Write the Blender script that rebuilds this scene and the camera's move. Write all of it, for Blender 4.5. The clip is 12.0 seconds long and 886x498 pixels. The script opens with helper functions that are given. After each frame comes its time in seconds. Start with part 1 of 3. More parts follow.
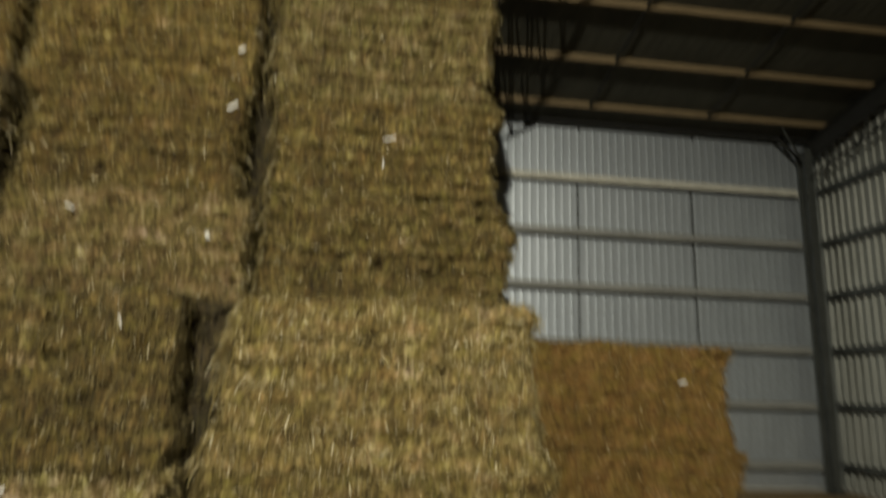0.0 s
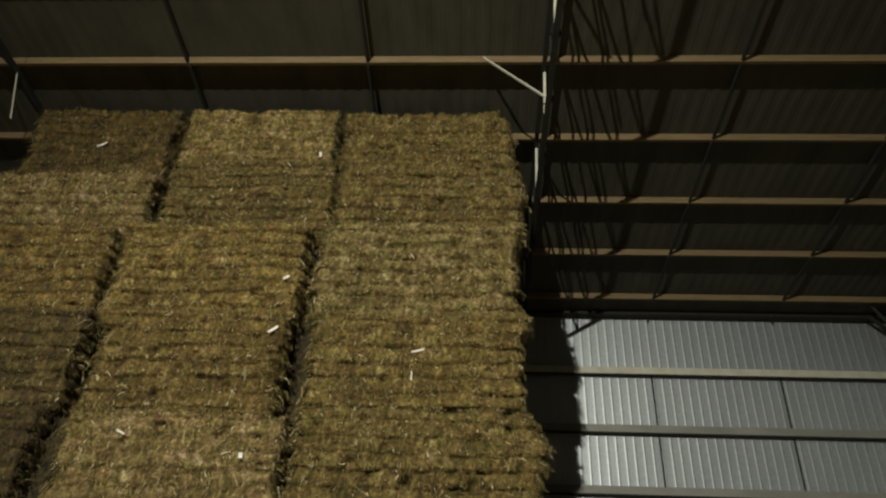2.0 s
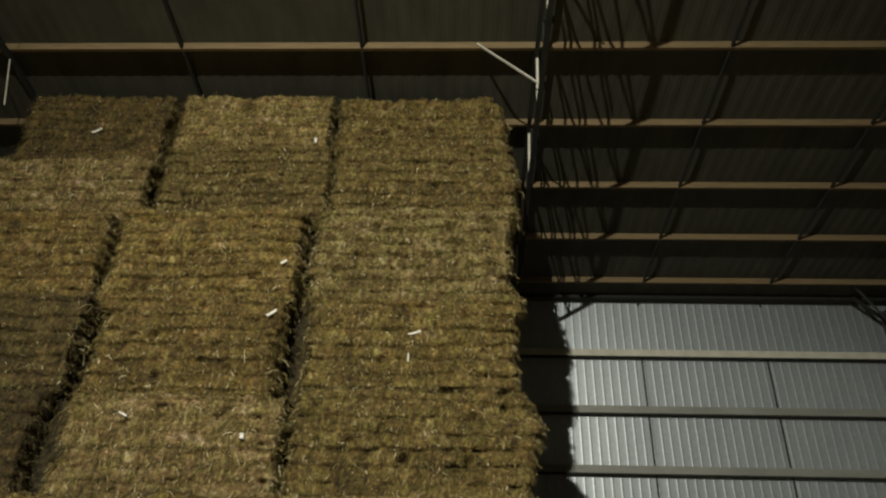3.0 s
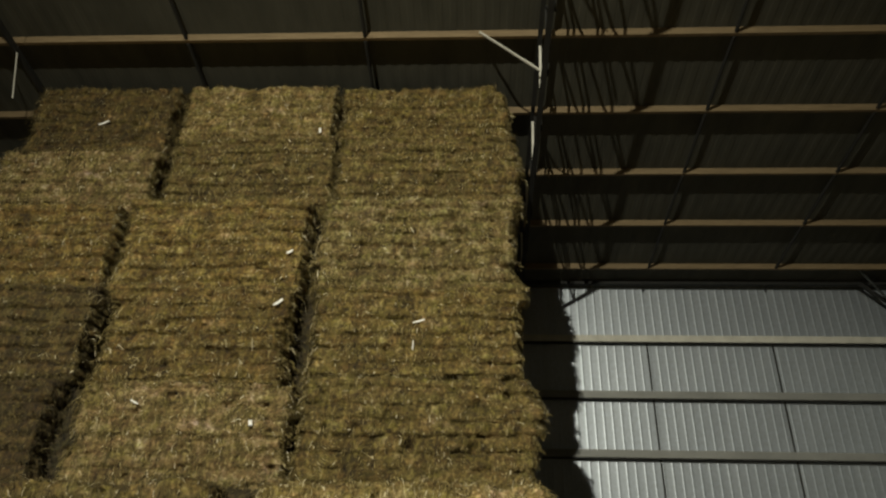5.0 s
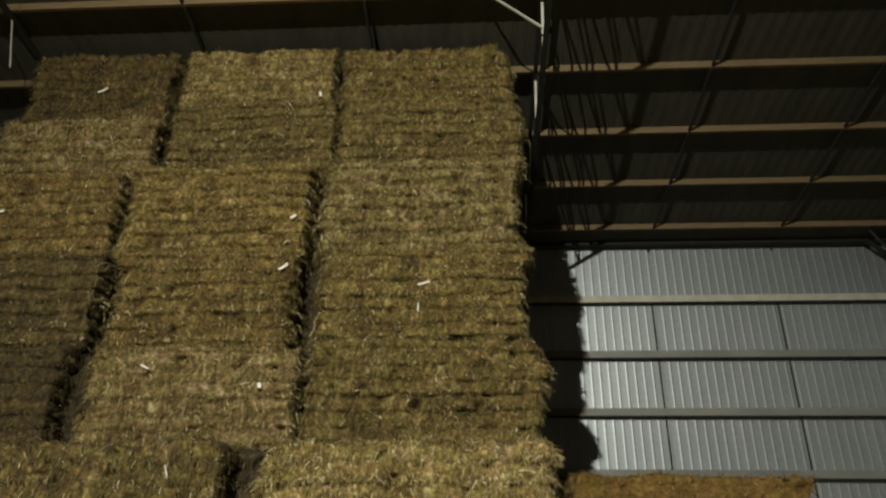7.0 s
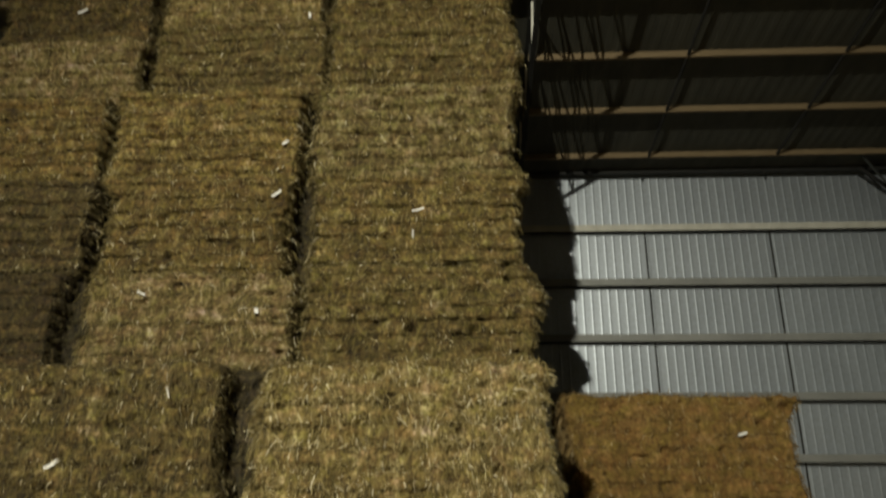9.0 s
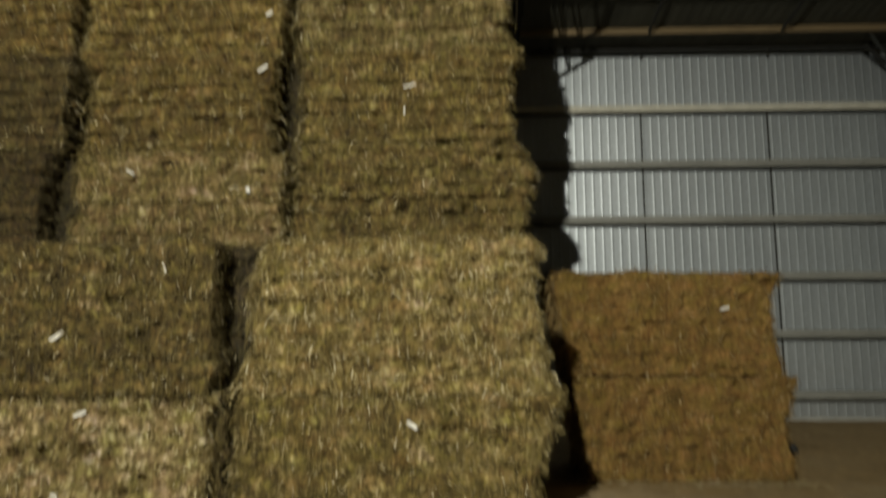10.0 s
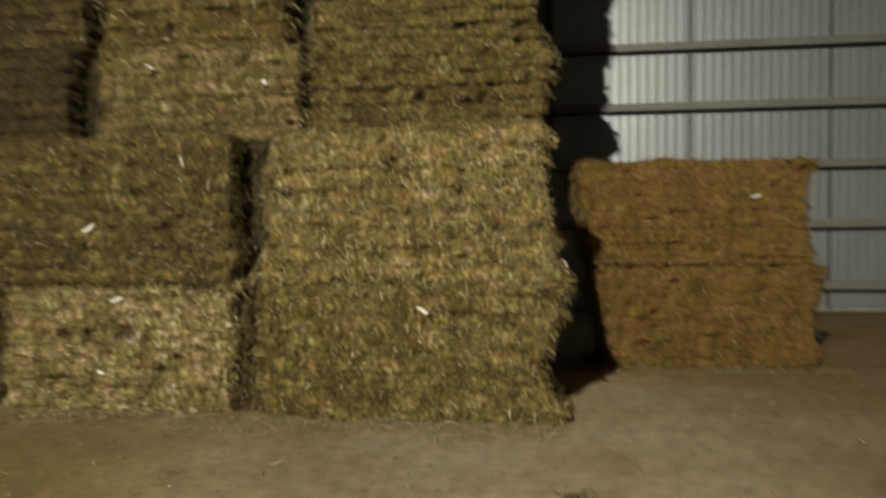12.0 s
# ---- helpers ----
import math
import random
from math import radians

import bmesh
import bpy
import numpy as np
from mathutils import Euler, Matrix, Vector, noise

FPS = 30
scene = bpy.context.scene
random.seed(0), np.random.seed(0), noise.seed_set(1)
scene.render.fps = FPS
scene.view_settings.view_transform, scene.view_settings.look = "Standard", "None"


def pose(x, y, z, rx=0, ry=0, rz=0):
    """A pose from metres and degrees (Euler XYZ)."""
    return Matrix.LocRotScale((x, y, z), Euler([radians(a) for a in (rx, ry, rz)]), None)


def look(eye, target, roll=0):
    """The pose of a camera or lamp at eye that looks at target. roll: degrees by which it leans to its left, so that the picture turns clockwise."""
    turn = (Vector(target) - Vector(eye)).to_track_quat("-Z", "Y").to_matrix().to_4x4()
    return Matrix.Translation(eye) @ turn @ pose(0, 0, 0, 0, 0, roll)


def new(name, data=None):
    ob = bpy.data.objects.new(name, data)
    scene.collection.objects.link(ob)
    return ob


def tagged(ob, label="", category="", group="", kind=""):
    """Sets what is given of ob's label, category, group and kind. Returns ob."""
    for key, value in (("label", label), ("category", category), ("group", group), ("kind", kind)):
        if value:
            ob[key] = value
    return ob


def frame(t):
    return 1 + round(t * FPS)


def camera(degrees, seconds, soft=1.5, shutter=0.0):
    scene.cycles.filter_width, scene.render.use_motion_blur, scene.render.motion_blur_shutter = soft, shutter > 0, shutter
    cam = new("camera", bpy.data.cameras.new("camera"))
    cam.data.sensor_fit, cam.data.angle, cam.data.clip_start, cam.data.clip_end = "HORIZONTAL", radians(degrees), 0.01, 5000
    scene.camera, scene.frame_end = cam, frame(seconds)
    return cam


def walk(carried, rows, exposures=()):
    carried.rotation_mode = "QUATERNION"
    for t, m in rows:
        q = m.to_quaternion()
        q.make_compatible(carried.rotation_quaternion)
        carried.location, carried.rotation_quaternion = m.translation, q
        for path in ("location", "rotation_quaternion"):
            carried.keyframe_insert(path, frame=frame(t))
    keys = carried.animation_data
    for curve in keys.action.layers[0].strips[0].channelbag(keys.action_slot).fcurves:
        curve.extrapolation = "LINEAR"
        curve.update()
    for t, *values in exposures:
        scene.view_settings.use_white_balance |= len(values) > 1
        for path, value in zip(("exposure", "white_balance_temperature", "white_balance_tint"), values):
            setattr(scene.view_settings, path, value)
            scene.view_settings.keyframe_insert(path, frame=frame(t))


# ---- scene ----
cam = camera(68.8, 12.0, soft=2.3, shutter=1.0)
PATH = [
    (0, (-0.809, 0.286, 1.671), (-0.562, 2.226, 2.09), 1.7),
    (0.1, (-0.706, 0.294, 1.657), (-0.49, 2.22, 2.148), 1.3),
    (0.3, (-0.611, 0.256, 1.654), (-0.398, 2.153, 2.25), 0.9),
    (0.5, (-0.557, 0.266, 1.708), (-0.371, 2.126, 2.419), 1.1),
    (0.7, (-0.49, 0.33, 1.732), (-0.305, 2.144, 2.552), 0.7),
    (0.9, (-0.404, 0.327, 1.731), (-0.268, 2.105, 2.637), 1.0),
    (1, (-0.371, 0.295, 1.728), (-0.272, 2.064, 2.655), 1.3),
    (1.1, (-0.351, 0.267, 1.735), (-0.285, 2.026, 2.683), 1.7),
    (1.3, (-0.224, 0.186, 1.78), (-0.262, 1.943, 2.736), 2.8),
    (1.5, (-0.157, 0.132, 1.774), (-0.246, 1.886, 2.73), 3.2),
    (2, (-0.074, 0.074, 1.792), (-0.168, 1.824, 2.756), 2.1),
    (2.5, (-0.114, 0.016, 1.723), (-0.19, 1.784, 2.655), 1.8),
    (3, (-0.117, -0.02, 1.716), (-0.182, 1.751, 2.643), 1.4),
    (5, (-0.074, -0.097, 1.713), (-0.162, 1.693, 2.601), 1.3),
    (5.5, (-0.079, -0.094, 1.701), (-0.173, 1.706, 2.566), 1.2),
    (5.7, (-0.084, -0.098, 1.701), (-0.181, 1.706, 2.559), 1.2),
    (6, (-0.083, -0.084, 1.692), (-0.182, 1.724, 2.54), 1.0),
    (6.5, (-0.077, -0.074, 1.703), (-0.182, 1.744, 2.528), 1.0),
    (7, (-0.059, -0.072, 1.674), (-0.164, 1.761, 2.467), 0.5),
    (8.8, (-0.086, -0.018, 1.627), (-0.176, 1.876, 2.262), 0.3),
    (9, (-0.081, -0.036, 1.617), (-0.166, 1.87, 2.216), 0.1),
    (9.5, (-0.079, -0.018, 1.592), (-0.159, 1.927, 2.051), 0.1),
    (10, (-0.077, -0.012, 1.54), (-0.143, 1.97, 1.799), -0.1),
    (10.5, (-0.081, 0.005, 1.508), (-0.135, 2.004, 1.515), -0.2),
    (11, (-0.1, 0.027, 1.44), (-0.146, 2.017, 1.255), -0.3),
    (11.2, (-0.107, 0.041, 1.422), (-0.153, 2.03, 1.218), -0.2),
    (11.5, (-0.064, 0.016, 1.492), (-0.128, 2.007, 1.317), -0.3),
    (11.8, (0.123, -0.008, 1.484), (-0.014, 1.984, 1.369), -0.6),
    (12, (0.265, 0.004, 1.494), (0.032, 1.99, 1.431), -0.5),
]
walk(cam, [(t, look(eye, target, roll)) for t, eye, target, roll in PATH], exposures=((0.0, 0.0, 6620, 11), (3.0, 0.0, 6500, 10), (10.0, 0.0, 6500, 10), (11.2, 0.0, 6550, 10), (12.0, 0.0, 6850, 12)))

# ---- night outside, one floodlight high under the roof behind the camera ----
night = bpy.data.worlds.new("night")
scene.world = night
night.use_nodes = True
night.node_tree.nodes["Background"].inputs["Color"].default_value = (0.03, 0.035, 0.05, 1)
night.node_tree.nodes["Background"].inputs["Strength"].default_value = 0.02

LAMP, AIM = (-3.04, -7.00, 7.35), (-0.85, 5.8, 1.0)
flood_data = bpy.data.lights.new("floodlight", "SPOT")
flood_data.energy = 7800
flood_data.spot_size = radians(94)
flood_data.spot_blend = 1.0
flood_data.color = (1.0, 0.96, 0.765)
flood_data.shadow_soft_size = 0.06
flood = new("floodlight", flood_data)
flood.matrix_basis = look(LAMP, AIM)


# ---- materials ----
class Nodes:
    def __init__(self, name, roughness=0.8, metallic=0.0):
        self.mat = bpy.data.materials.new(name)
        self.mat.use_nodes = True
        self.tree = self.mat.node_tree
        self.bsdf = self.tree.nodes["Principled BSDF"]
        self.bsdf.inputs["Roughness"].default_value = roughness
        self.bsdf.inputs["Metallic"].default_value = metallic

    def add(self, kind, **values):
        node = self.tree.nodes.new(kind)
        for key, value in values.items():
            node.inputs[key].default_value = value
        return node

    def link(self, a, b):
        self.tree.links.new(a, b)

    def coords(self, scale=(1, 1, 1)):
        tc = self.add("ShaderNodeTexCoord")
        mp = self.add("ShaderNodeMapping")
        mp.inputs["Scale"].default_value = scale
        self.link(tc.outputs["Object"], mp.inputs["Vector"])
        return mp.outputs["Vector"]

    def noise(self, scale, detail=4.0, rough=0.6, stretch=(1, 1, 1)):
        n = self.add("ShaderNodeTexNoise")
        n.inputs["Scale"].default_value = scale
        n.inputs["Detail"].default_value = detail
        n.inputs["Roughness"].default_value = rough
        self.link(self.coords(stretch), n.inputs["Vector"])
        return n.outputs["Fac"]

    def stain(self, cx, cy, radius, warp):
        """Distance from a place on the floor in radii, with a ragged edge."""
        tc = self.add("ShaderNodeTexCoord")
        d = self.add("ShaderNodeVectorMath")
        d.operation = "DISTANCE"
        d.inputs[1].default_value = (cx, cy, 0)
        self.link(tc.outputs["Object"], d.inputs[0])
        m = self.add("ShaderNodeMath")
        m.operation = "MULTIPLY_ADD"
        self.link(d.outputs["Value"], m.inputs[0])
        m.inputs[1].default_value = 1 / radius
        w = self.add("ShaderNodeMath")
        w.operation = "MULTIPLY_ADD"
        self.link(self.noise(1.7, 5, 0.65), w.inputs[0])
        w.inputs[1].default_value = warp
        w.inputs[2].default_value = -warp / 2
        self.link(w.outputs[0], m.inputs[2])
        return m.outputs[0]

    def ramp(self, fac, stops):
        r = self.add("ShaderNodeValToRGB")
        while len(r.color_ramp.elements) < len(stops):
            r.color_ramp.elements.new(0.5)
        for e, (p, c) in zip(r.color_ramp.elements, stops):
            e.position = p
            e.color = (*c, 1)
        self.link(fac, r.inputs["Fac"])
        return r.outputs["Color"]

    def mix(self, a, b, fac=0.5, mode="MIX"):
        m = self.tree.nodes.new("ShaderNodeMix")
        m.data_type = "RGBA"
        m.blend_type = mode
        for value, socket in ((fac, m.inputs[0]), (a, m.inputs[6]), (b, m.inputs[7])):
            if isinstance(value, bpy.types.NodeSocket):
                self.link(value, socket)
            elif isinstance(value, tuple):
                socket.default_value = (*value, 1)
            else:
                socket.default_value = value
        return m.outputs[2]

    def colour(self, c):
        self.link(c, self.bsdf.inputs["Base Color"])
        return self

    def bump(self, height, strength=0.4, distance=0.01):
        b = self.add("ShaderNodeBump")
        b.inputs["Strength"].default_value = strength
        b.inputs["Distance"].default_value = distance
        self.link(height, b.inputs["Height"])
        self.link(b.outputs["Normal"], self.bsdf.inputs["Normal"])
        return self


def bale_material(name, dark, mid, light, spread, hang=0.42, relief=1.0):
    """Packed straw: hanging fibres and wisps, damp patches, and a tone of its own for each bale."""
    n = Nodes(name, 0.85)
    fine = n.noise(25, 5, 0.66, (1.0, 1.0, hang))
    fibres = n.ramp(fine, ((0.34, dark), (0.50, mid), (0.66, light)))
    wisps = n.noise(10.5, 4, 0.60, (1.0, 1.0, 0.62))
    strokes = n.ramp(wisps, ((0.33, (0.44, 0.40, 0.30)), (0.45, (0.86, 0.84, 0.74)), (0.55, (1.07, 1.07, 1.06)), (0.67, (1.50, 1.56, 2.10))))
    c = n.mix(fibres, strokes, relief, "MULTIPLY")
    flakes = n.noise(5.0, 4, 0.62, (0.6, 1, 1.6))
    clumps = n.ramp(flakes, ((0.34, (0.52, 0.48, 0.40)), (0.46, (0.92, 0.90, 0.82)), (0.56, (1.04, 1.04, 1.04)), (0.68, (1.16, 1.20, 1.50))))
    c = n.mix(c, clumps, relief, "MULTIPLY")
    damp = n.ramp(n.noise(2.6, 4, 0.6), ((0.34, (0.62, 0.58, 0.50)), (0.47, (0.97, 0.96, 0.90)), (0.56, (1.03, 1.03, 1.03)), (0.68, (1.16, 1.19, 1.50))))
    c = n.mix(c, damp, relief, "MULTIPLY")
    # dark specks paint the shade in gaps between straws; top stop gives pale flecks
    gap_shade = n.ramp(n.noise(40, 2, 0.5, (1, 1, 0.6)), ((0.30, (0.34, 0.30, 0.24)), (0.38, (1.0, 1.0, 1.0)), (0.64, (1.0, 1.0, 1.0)), (0.72, (1.75, 1.82, 2.30))))
    c = n.mix(c, gap_shade, relief, "MULTIPLY")
    stalks = n.ramp(n.noise(31, 2, 0.5, (0.75, 1, 1.1)), ((0.36, (0.62, 0.58, 0.50)), (0.48, (0.98, 0.97, 0.94)), (0.56, (1.06, 1.06, 1.06)), (0.66, (1.42, 1.44, 1.56))))
    c = n.mix(c, stalks, relief, "MULTIPLY")
    hue = n.ramp(n.noise(6.5, 3, 0.7, (0.8, 1, 1.2)), ((0.36, (0.92, 1.02, 0.74)), (0.50, (1.0, 1.0, 0.96)), (0.64, (1.09, 0.97, 1.03))))
    c = n.mix(c, hue, 1.0, "MULTIPLY")
    info = n.add("ShaderNodeObjectInfo")
    tone = n.ramp(info.outputs["Random"], spread)
    c = n.mix(c, tone, 1.0, "MULTIPLY")
    n.colour(c)
    both = n.add("ShaderNodeMath")
    both.operation = "ADD"
    n.link(fine, both.inputs[0])
    n.link(wisps, both.inputs[1])
    n.bump(both.outputs[0], 1.0, 0.030)
    return n.mat


def straw_material(name, stops):
    n = Nodes(name, 0.8)
    geo = n.add("ShaderNodeNewGeometry")
    c = n.ramp(geo.outputs["Random Per Island"], stops)
    n.colour(n.mix(c, n.ramp(n.noise(40, 2), ((0.3, (0.75, 0.72, 0.68)), (0.7, (1.1, 1.1, 1.05)))), 1.0, "MULTIPLY"))
    return n.mat


EVEN = ((0.0, (0.97, 0.97, 0.97)), (1.0, (1.03, 1.03, 1.03)))
TONES = ((0.0, (0.80, 0.80, 0.80)), (0.35, (0.95, 0.93, 0.88)), (0.7, (1.05, 1.0, 0.95)), (1.0, (1.15, 1.1, 1.02)))
M_BALE = bale_material("packed_straw", (0.064, 0.046, 0.012), (0.152, 0.113, 0.032), (0.264, 0.207, 0.074), TONES)
M_OLIVE = bale_material("packed_straw_olive", (0.053, 0.037, 0.009), (0.126, 0.089, 0.023), (0.219, 0.163, 0.052), TONES)
M_PALE = bale_material("packed_straw_pale", (0.093, 0.072, 0.027), (0.212, 0.167, 0.065), (0.364, 0.303, 0.144), TONES)
M_BLUSH = bale_material("packed_straw_blush", (0.081, 0.060, 0.023), (0.185, 0.137, 0.056), (0.317, 0.247, 0.126), EVEN)
M_DULL = bale_material("packed_straw_dull", (0.035, 0.024, 0.006), (0.081, 0.058, 0.014), (0.145, 0.107, 0.033), TONES)
M_BLEACH = bale_material("packed_straw_bleached", (0.115, 0.089, 0.040), (0.262, 0.206, 0.096), (0.440, 0.372, 0.215), EVEN)
M_FOOT = bale_material("packed_straw_trodden", (0.070, 0.052, 0.015), (0.176, 0.132, 0.041), (0.310, 0.247, 0.098), EVEN)
M_SOBER = bale_material("packed_straw_sober", (0.045, 0.032, 0.008), (0.113, 0.083, 0.022), (0.204, 0.156, 0.052), EVEN)
M_DARK = bale_material("packed_straw_dark", (0.022, 0.015, 0.004), (0.054, 0.038, 0.010), (0.101, 0.075, 0.024), TONES)
# straw for deep joints: the shade between bales is put into its colour
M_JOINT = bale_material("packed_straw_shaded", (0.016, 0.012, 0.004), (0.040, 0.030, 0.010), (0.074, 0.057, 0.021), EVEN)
M_RUST = bale_material("packed_hay_rust", (0.133, 0.078, 0.019), (0.202, 0.121, 0.030), (0.258, 0.164, 0.048), EVEN, 1.5, 0.55)
M_STRAW = straw_material("loose_straw", ((0.0, (0.050, 0.036, 0.010)), (0.35, (0.120, 0.092, 0.026)), (0.72, (0.215, 0.168, 0.056)), (0.88, (0.34, 0.275, 0.120)), (0.96, (0.52, 0.44, 0.25)), (1.0, (0.88, 0.82, 0.64))))
M_STRAW_PALE = straw_material("loose_straw_pale", ((0.0, (0.07, 0.052, 0.016)), (0.35, (0.175, 0.135, 0.045)), (0.72, (0.30, 0.238, 0.095)), (0.90, (0.48, 0.40, 0.20)), (1.0, (0.88, 0.82, 0.62))))
M_STRAW_DULL = straw_material("loose_straw_dull", ((0.0, (0.030, 0.022, 0.006)), (0.40, (0.080, 0.060, 0.017)), (0.80, (0.145, 0.112, 0.038)), (0.95, (0.24, 0.195, 0.085)), (1.0, (0.66, 0.60, 0.44))))
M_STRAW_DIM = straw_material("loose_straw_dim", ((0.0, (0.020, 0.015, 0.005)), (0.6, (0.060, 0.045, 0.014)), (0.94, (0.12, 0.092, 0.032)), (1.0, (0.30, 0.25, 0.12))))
M_LITTER = straw_material("trodden_straw", ((0.0, (0.22, 0.17, 0.08)), (0.5, (0.35, 0.285, 0.15)), (0.92, (0.50, 0.44, 0.28)), (1.0, (0.80, 0.75, 0.60))))
M_TUFT = straw_material("trodden_straw_dark", ((0.0, (0.09, 0.075, 0.032)), (0.7, (0.17, 0.14, 0.066)), (1.0, (0.28, 0.24, 0.13))))
M_STRAW_RUST = straw_material("loose_hay_rust", ((0.0, (0.08, 0.048, 0.014)), (0.5, (0.19, 0.120, 0.038)), (0.90, (0.31, 0.22, 0.085)), (1.0, (0.58, 0.48, 0.30))))

n = Nodes("tag_paper", 0.6)
M_TAG = n.colour(n.ramp(n.noise(30, 3), ((0.3, (0.66, 0.65, 0.61)), (0.7, (0.86, 0.85, 0.83))))).mat
n = Nodes("tag_end", 0.5)
M_TAG_END = n.colour(n.ramp(n.noise(60, 2), ((0.3, (0.01, 0.01, 0.01)), (0.7, (0.03, 0.03, 0.03))))).mat

n = Nodes("floor_earth", 0.9)
grit = n.noise(120, 5, 0.7)
patches = n.ramp(n.noise(0.9, 5, 0.6), ((0.32, (0.240, 0.186, 0.110)), (0.44, (0.310, 0.254, 0.166)), (0.56, (0.332, 0.278, 0.194)), (0.68, (0.385, 0.334, 0.250))))
chaff = n.ramp(n.noise(7, 5, 0.7), ((0.42, (0.85, 0.84, 0.80)), (0.62, (1.1, 1.07, 1.0))))
c = n.mix(patches, chaff, 1.0, "MULTIPLY")
split = n.add("ShaderNodeSeparateXYZ")
n.link(n.coords((0.16, 1, 1)), split.inputs[0])
edge = n.add("ShaderNodeMath")
edge.operation = "MULTIPLY_ADD"
n.link(n.noise(1.1, 4, 0.6), edge.inputs[0])
edge.inputs[1].default_value = 0.7
n.link(split.outputs[0], edge.inputs[2])
c = n.mix(c, n.ramp(edge.outputs[0], ((0.12, (0.86, 0.82, 0.74)), (0.38, (1.18, 1.19, 1.23)), (0.54, (1.22, 1.24, 1.34)), (0.82, (0.84, 0.81, 0.74)))), 1.0, "MULTIPLY")
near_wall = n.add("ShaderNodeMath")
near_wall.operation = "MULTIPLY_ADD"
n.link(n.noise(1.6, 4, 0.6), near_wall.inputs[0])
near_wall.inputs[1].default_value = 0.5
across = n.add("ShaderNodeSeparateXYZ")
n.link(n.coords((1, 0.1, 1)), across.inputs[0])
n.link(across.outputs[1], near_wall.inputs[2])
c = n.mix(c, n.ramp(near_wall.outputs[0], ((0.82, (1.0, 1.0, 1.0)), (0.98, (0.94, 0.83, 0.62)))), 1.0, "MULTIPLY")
c = n.mix(c, n.ramp(grit, ((0.3, (0.75, 0.73, 0.70)), (0.7, (1.18, 1.16, 1.1)))), 1.0, "MULTIPLY")
smears = n.ramp(n.noise(2.3, 5, 0.68), ((0.60, (1.0, 1.0, 1.0)), (0.70, (0.70, 0.65, 0.55))))
c = n.mix(c, smears, 1.0, "MULTIPLY")
clods = n.ramp(n.noise(11, 4, 0.7), ((0.32, (0.84, 0.82, 0.77)), (0.46, (1.0, 1.0, 1.0)), (0.60, (1.01, 1.01, 1.02)), (0.70, (1.16, 1.16, 1.18))))
c = n.mix(c, clods, 1.0, "MULTIPLY")
c = n.mix(c, n.ramp(n.stain(2.5, 2.5, 1.5, 0.9), ((0.35, (0.52, 0.49, 0.40)), (1.05, (1.0, 1.0, 1.0)))), 1.0, "MULTIPLY")
c = n.mix(c, n.ramp(n.stain(-3.4, 3.7, 1.7, 0.9), ((0.35, (0.70, 0.64, 0.50)), (1.05, (1.0, 1.0, 1.0)))), 1.0, "MULTIPLY")
c = n.mix(c, n.ramp(n.stain(-0.6, 3.9, 1.4, 0.8), ((0.30, (1.00, 1.02, 1.14)), (1.0, (1.0, 1.0, 1.0)))), 1.0, "MULTIPLY")
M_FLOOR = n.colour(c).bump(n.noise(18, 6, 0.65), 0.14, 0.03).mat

n = Nodes("cladding_galvanised", 0.49, 0.80)
c = n.ramp(n.noise(1.3, 4, 0.6, (2.5, 2.5, 0.4)), ((0.3, (0.50, 0.55, 0.62)), (0.7, (0.60, 0.655, 0.73))))
dust = n.ramp(n.noise(14, 4, 0.6), ((0.35, (0.90, 0.90, 0.88)), (0.65, (1.04, 1.04, 1.04))))
M_CLAD = n.colour(n.mix(c, dust, 1.0, "MULTIPLY")).mat

# darker, less metallic sheets for the gable wall
n = Nodes("cladding_gable", 0.55, 0.35)
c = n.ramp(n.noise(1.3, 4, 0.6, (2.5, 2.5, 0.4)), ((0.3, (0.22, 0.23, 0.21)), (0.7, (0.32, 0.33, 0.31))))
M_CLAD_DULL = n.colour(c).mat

n = Nodes("roof_sheet_dark", 0.85)
c = n.ramp(n.noise(2.2, 4, 0.6, (1.5, 0.5, 1)), ((0.3, (0.044, 0.044, 0.033)), (0.7, (0.072, 0.071, 0.054))))
M_ROOF = n.colour(c).bump(n.noise(60, 3), 0.2, 0.005).mat

n = Nodes("purlin_timber", 0.75)
grain = n.noise(6, 5, 0.6, (0.6, 14, 14))
M_PURLIN = n.colour(n.ramp(grain, ((0.3, (0.13, 0.092, 0.046)), (0.7, (0.245, 0.18, 0.098))))).bump(grain, 0.3, 0.004).mat

n = Nodes("steel_grey", 0.55, 0.3)
c = n.ramp(n.noise(5, 5, 0.6), ((0.3, (0.050, 0.055, 0.053)), (0.7, (0.082, 0.088, 0.084))))
M_STEEL = n.colour(c).bump(n.noise(80, 3), 0.1, 0.002).mat
n = Nodes("steel_pale", 0.6, 0.1)
c = n.ramp(n.noise(4, 5, 0.6), ((0.3, (0.50, 0.49, 0.43)), (0.7, (0.66, 0.65, 0.58))))
M_STEEL_PALE = n.colour(c).bump(n.noise(80, 3), 0.1, 0.002).mat
n = Nodes("girt_zinc", 0.6, 0.2)
c = n.ramp(n.noise(4, 5, 0.6, (0.4, 1, 1)), ((0.3, (0.24, 0.245, 0.235)), (0.7, (0.33, 0.335, 0.32))))
M_GIRT = n.colour(c).bump(n.noise(80, 3), 0.1, 0.002).mat
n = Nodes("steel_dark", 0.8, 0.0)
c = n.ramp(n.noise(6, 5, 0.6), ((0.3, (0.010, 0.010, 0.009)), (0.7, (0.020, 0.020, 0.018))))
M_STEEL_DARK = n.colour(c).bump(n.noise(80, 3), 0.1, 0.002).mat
n = Nodes("wall_plain", 0.8)
